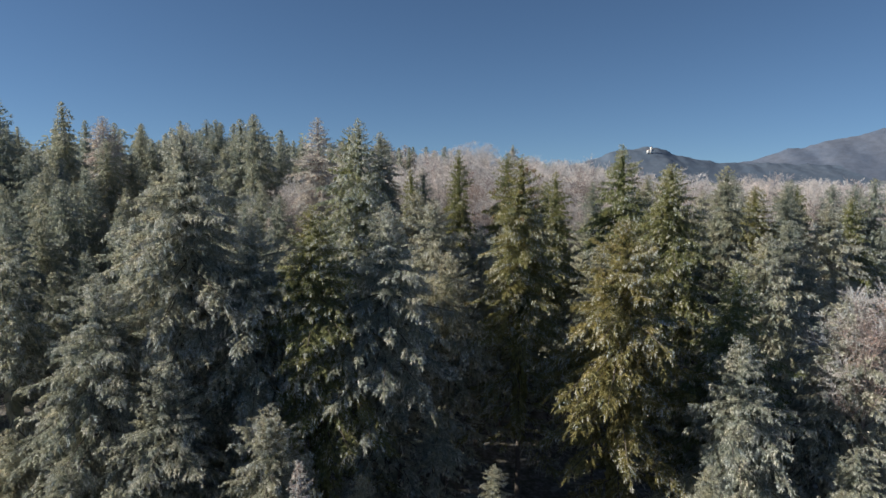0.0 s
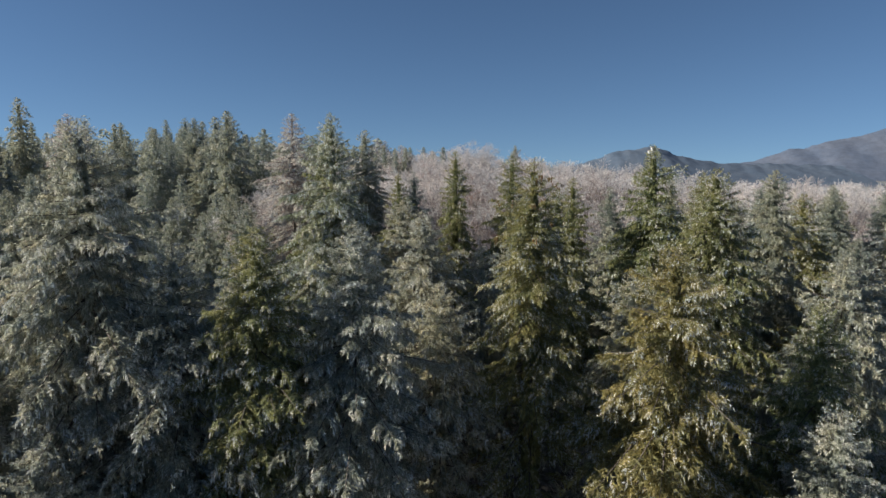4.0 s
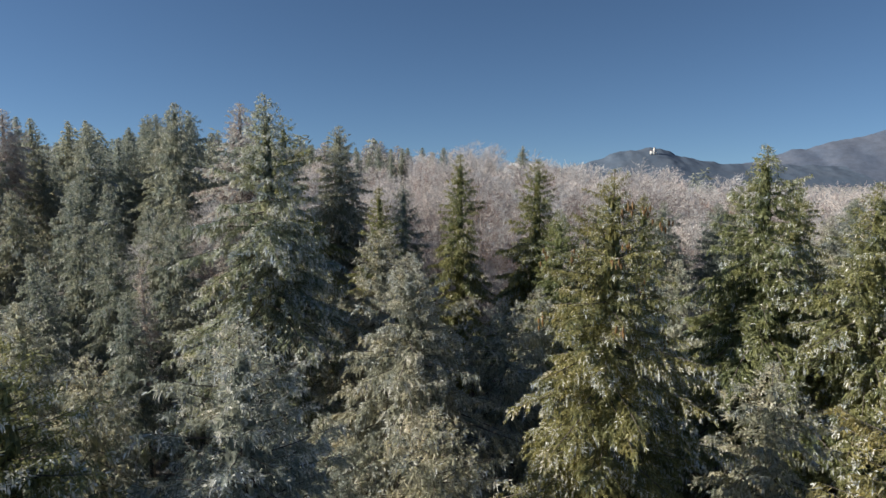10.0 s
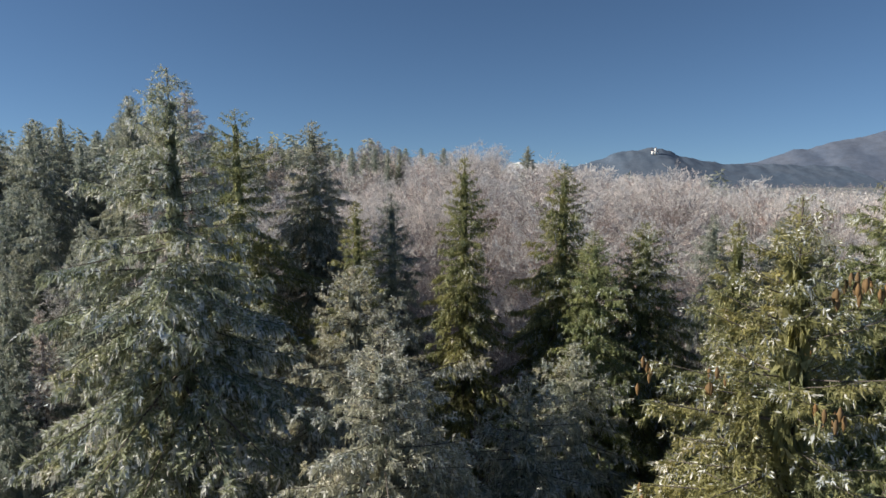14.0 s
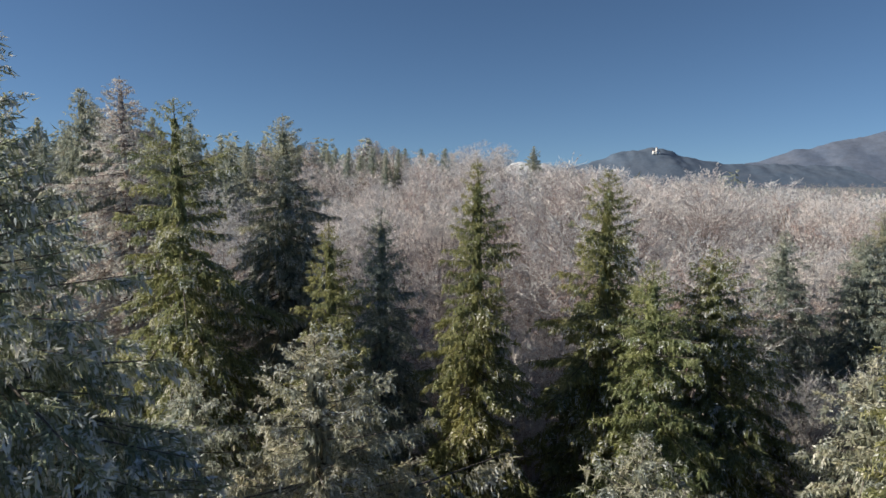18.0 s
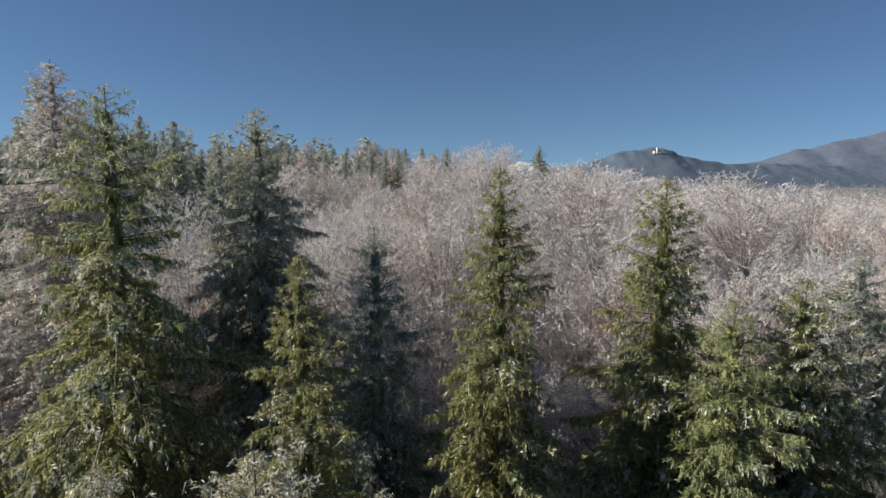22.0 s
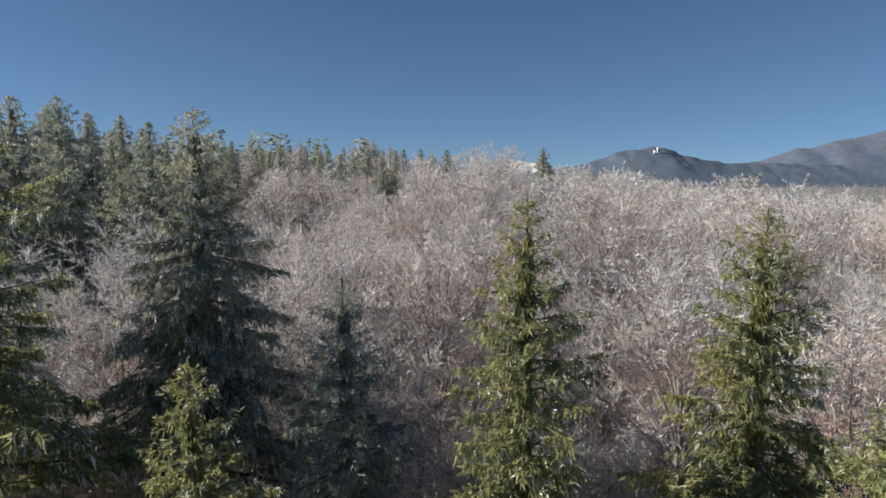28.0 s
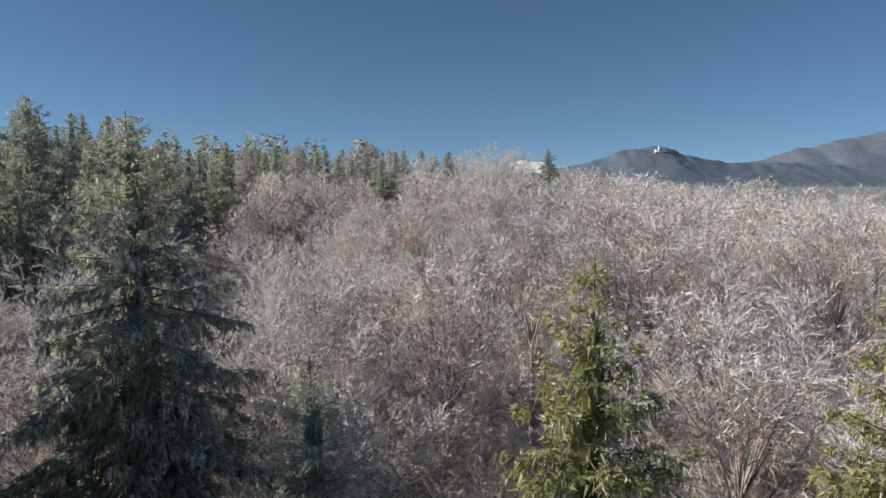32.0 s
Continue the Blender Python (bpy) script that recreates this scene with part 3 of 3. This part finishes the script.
def broadleaf(made, x, y, tip, label, name="beech_tree", group="frosted broadleaf trees"):
    height = -min(v.co.z for v in made[0][1].vertices[:8])
    need = (tip - float(ground_z(x, y))) / height
    plant(name, made, x, y, tip, rng.uniform(0, 6.28), need, label, group)
    planted.append((x, y, 3.0))


# single bare trees that stand out
for row in [(-23, 247.7, 34.6), (-20.3, 246, 33.5), (-46.3, 240, 32.3), (-62, 118, 33.5)]:
    spruce("larch", *row)
spruce("pink", -14.0, 73.0, 30.25)
for row in [(10.8, 167.0, 31.4), (6.1, 159.2, 30.9)]:
    broadleaf(BROAD[3], *row, "high wispy crown white with frost", "beech_tree")
for row in [(-12.0, 78.5, 23.8), (-18.5, 82.0, 23.8), (-15.0, 88.0, 25.0)]:
    broadleaf(BROAD[2], *row, "frosted beech beside tall dark spruces", "beech_tree")
broadleaf(BROAD[0], 25.5, 36.5, 18.6, "frosted broadleaf tree among spruces", "beech_tree")


# young spruces closing the gaps under the tall ones
count = 0
for _ in range(1500):
    x, y = rng.uniform(-32, 34), rng.uniform(8, 73)
    if not all((x - a) ** 2 + (y - b) ** 2 > 5.5 for a, b, c in planted):
        continue
    spruce("shade", x, y, rng.uniform(6.0, 8.5) + 0.06 * abs(x) + 0.22 * max(0, y - 27))
    count += 1
    if count >= 36:
        break
# unseen spruces beside the start, added to shade the lower storey
count = 0
for _ in range(900):
    x, y = rng.uniform(-62, -22), rng.uniform(-22, 34)
    if x > -0.74 * y - 9 or not free(x, y, 1.6):
        continue
    spruce("wood", x, y, rng.uniform(18.0, 21.5))
    count += 1
    if count >= 15:
        break
# taller unseen ones further along, up the slope, added to shade the wood
count = 0
for _ in range(900):
    y = rng.uniform(28, 92)
    x = rng.uniform(-84, -0.74 * y - 7)
    if not free(x, y, 1.8):
        continue
    spruce("wood", x, y, rng.uniform(28.0, 31.5))
    count += 1
    if count >= 18:
        break
# dark wood beyond the gap on the higher side
count = 0
for _ in range(1500):
    x, y = rng.uniform(-62, -17), rng.uniform(36, 92)
    if not all((x - a) ** 2 + (y - b) ** 2 > 9 for a, b, c in planted):
        continue
    spruce("wood", x, y, rng.uniform(16.5, 20.5) + (y - 38) * 0.08 + max(0, -x - 30) * 0.12)
    count += 1
    if count >= 56:
        break
# spruce wood on the higher ground
count = 0
for _ in range(3000):
    y = rng.uniform(-45, 280)
    x = rng.uniform(-0.78 * max(y, 20) - 26, -12) if y > 70 else rng.uniform(-56, -19)
    edge = -16 if y < 78 else -22 if y < 95 else -0.27 * (y - 59) - 6
    if x > edge or not free(x, y, 1.7 + 0.003 * max(y, 0)):
        continue
    tip = float(ground_z(x, y)) + rng.uniform(26.0, 31.0) if y > 88 else rng.uniform(23, 26.8) if y > 34 else rng.uniform(17, 21)
    spruce("wood" if y < 115 else "skyline", x, y, tip)
    count += 1
    if count >= 90:
        break
# spruces behind the frosted trees beside the tall larch
count = 0
for _ in range(900):
    y = rng.uniform(98, 150)
    x = rng.uniform(-66, -0.27 * (y - 59) - 7)
    if not free(x, y, 1.3):
        continue
    spruce("wood", x, y, rng.uniform(25.0, 28.6) + 0.03 * (y - 98) + 0.03 * max(0, -x - 30))
    count += 1
    if count >= 26:
        break
# spruces and pale larches mixed along the skyline
for i in range(34):
    x = -46 + 1.42 * i + rng.uniform(-2, 2)
    y = 186 + rng.uniform(-18, 22) - 0.2 * x
    spruce("far_larch" if i % 3 == 1 else "skyline", x, y, rng.uniform(28.6, 32.2) - 0.05 * (x + 46))
# spruces right of the flight and behind its start
count = 0
for _ in range(900):
    if rng.uniform() < 0.6:
        x, y = rng.uniform(27, 62), rng.uniform(-20, 74)
    else:
        x, y = rng.uniform(-20, 30), rng.uniform(-50, -14)
    if not free(x, y, 2.2):
        continue
    spruce("skyline", x, y, float(ground_z(x, y)) + rng.uniform(21, 26))
    count += 1
    if count >= 14:
        break
# the frosted broadleaf wood
NEAR_LABEL = "bare beech with fine pinkish twigs white with frost"
count = 0
for _ in range(2600):
    y = rng.uniform(73, 112)
    x = rng.uniform(-26, min(72, 0.62 * y + 12))
    if (y > 95 and x < -0.27 * (y - 59) - 4) or not free(x, y, 2.2):
        continue
    tip = float(ground_z(x, y)) + rng.uniform(18.6, 27.8) + 0.02 * (y - 75)
    if x < -11:
        tip = min(tip, 21.6 + 0.04 * (y - 75))
    made = BROAD[rng.integers(4)]
    if x > 25 and y < 92:
        # spruces stand here
        planted.append((x, y, 0.5)), rng.uniform()
    else:
        broadleaf(made, x, y, tip - (1.2 if y < 84 else 0), NEAR_LABEL)
    count += 1
    if count >= 104:
        break
count = 0
for _ in range(2000):
    y = rng.uniform(71, 104)
    x = rng.uniform(-24, 0.62 * y + 4) if rng.uniform() < 0.6 else rng.uniform(2, 24)
    if not all((x - a) ** 2 + (y - b) ** 2 > 3.6 for a, b, c in planted):
        continue
    made, tip = BROAD[rng.integers(4)], float(ground_z(x, y)) + rng.uniform(11.5, 19.5)
    if x > 25 and y < 92:
        rng.uniform()
    else:
        broadleaf(made, x, y, tip, "lower frosted broadleaf tree between the beeches")
    count += 1
    if count >= 120:
        break
count = 0
for _ in range(4000):
    y = rng.uniform(112, 200)
    x = rng.uniform(-30, 0.66 * y + 8)
    if x < -0.27 * (y - 59) - 4 or not free(x, y, 3.0):
        continue
    broadleaf(BROAD_MID[rng.integers(4)], x, y, float(ground_z(x, y)) + rng.uniform(22.7, 27.4) - (2.3 if x < -4 else 0), "bare frosted beech in the pale wood")
    count += 1
    if count >= 165:
        break

# spruces at the lower edge of the beech wood
for row in [
    ("dark", 41.3, 75.8, 22.9), ("olive", 33.5, 67.5, 22.6), ("rimed", 37.5, 61.0, 21.2), ("dark", 30.5, 55.0, 20.0), ("olive", 45.5, 70.0, 21.4),
    ("dark", 36.0, 80.0, 22.8), ("rimed", 31.0, 75.0, 21.8), ("dark", 55.0, 84.0, 22.3), ("olive", 50.0, 89.0, 22.0), ("dark", 41.0, 88.0, 22.4),
    ("rimed", 30.0, 84.0, 21.2),
]:
    spruce(*row)


# ---- far woods, past counting ----
def far_woods(name, label, places, tall, wide, blades_each, mat, cone, thin=1.0):
    """Many far trees in one mesh: loose small clumps that thin out upward."""
    r = np.random.default_rng(len(places))
    P = np.repeat(np.array(places), blades_each, axis=0)
    n = len(P)
    h = np.repeat(r.uniform(0.8, 1.15, len(places)), blades_each) * tall
    up = r.uniform(0, 1, n) ** (0.9 if cone else 0.55)
    wide_at = wide * ((1.05 - up) if cone else np.sqrt(np.clip(1 - (up - 0.55) ** 2 / 0.25, 0.04, 1)))
    a, q = r.uniform(0, 2 * np.pi, n), np.sqrt(r.uniform(0, 1, n))
    base = P + np.c_[np.cos(a) * q * wide_at, np.sin(a) * q * wide_at, h * (0.25 + 0.72 * up)]
    way = np.c_[np.cos(a) * 0.8, np.sin(a) * 0.8, np.full(n, -0.2 if cone else 0.8)] + r.normal(0, 0.35, (n, 3))
    V, T = (blades if cone else slivers)(base, unit(way), tall * r.uniform(0.03, 0.07, n) * (1.5 if cone else 1.0), wide * r.uniform(0.05, 0.10, n) * thin * (2.2 if cone else 1.0), r)
    tagged(new(name, soup(name, V, T, mat)), label, "woods", kind="stuff")


brush = []
for _ in range(1300):
    x, y = rng.uniform(-62, 58), rng.uniform(-34, 104)
    brush.append((x, y, float(ground_z(x, y)) - 0.9))
far_woods("frosted_undergrowth", "low frosted brush on the forest floor", brush[:900], 6.0, 2.2, 170, TWIG_RIME, False, 0.25)
far_woods("young_spruce_undergrowth", "knee-high to head-high young spruces under the wood", brush[900:], 5.0, 1.5, 90, NEEDLE_GREEN, True, 0.5)
places = {"b": [], "s": []}
for _ in range(9000):
    y = rng.uniform(195, 430)
    x = rng.uniform(-0.8 * y - 10, 0.8 * y + 20)
    spot = (x, y, float(ground_z(x, y)))
    kind = "s" if (x < -30 - 0.1 * (y - 200) and rng.uniform() < 0.75) or rng.uniform() < 0.12 else "b"
    if len(places[kind]) < (700 if kind == "b" else 380):
        places[kind].append(spot)
far_woods("far_broadleaf_woods", "pale frosted broadleaf woods running to the valley", places["b"], 25, 4.2, 200, TWIG_RIME, False)
far_woods("far_spruce_woods", "dark spruce woods along the skyline", places["s"], 28, 3.4, 140, NEEDLE_GREEN, True)
places = {"b": [], "s": []}
for _ in range(3600):
    y = rng.uniform(430, 1900)
    x = rng.uniform(-0.2 * y, 0.85 * y)
    if noise.noise(Vector((x * 0.004, y * 0.004, 0))) < -0.12:
        continue
    places["s" if rng.uniform() < 0.3 else "b"].append((x, y, float(ground_z(x, y))))
far_woods("valley_broadleaf_woods", "hazy grey woods on the valley floor", places["b"], 24, 6.5, 40, TWIG, False)
# rimed needles keep these far spruces pale, in place of haze
far_woods("valley_spruce_woods", "spruces scattered over the valley, paled as if in haze", places["s"], 26, 5.0, 36, NEEDLE_RIMED, True)
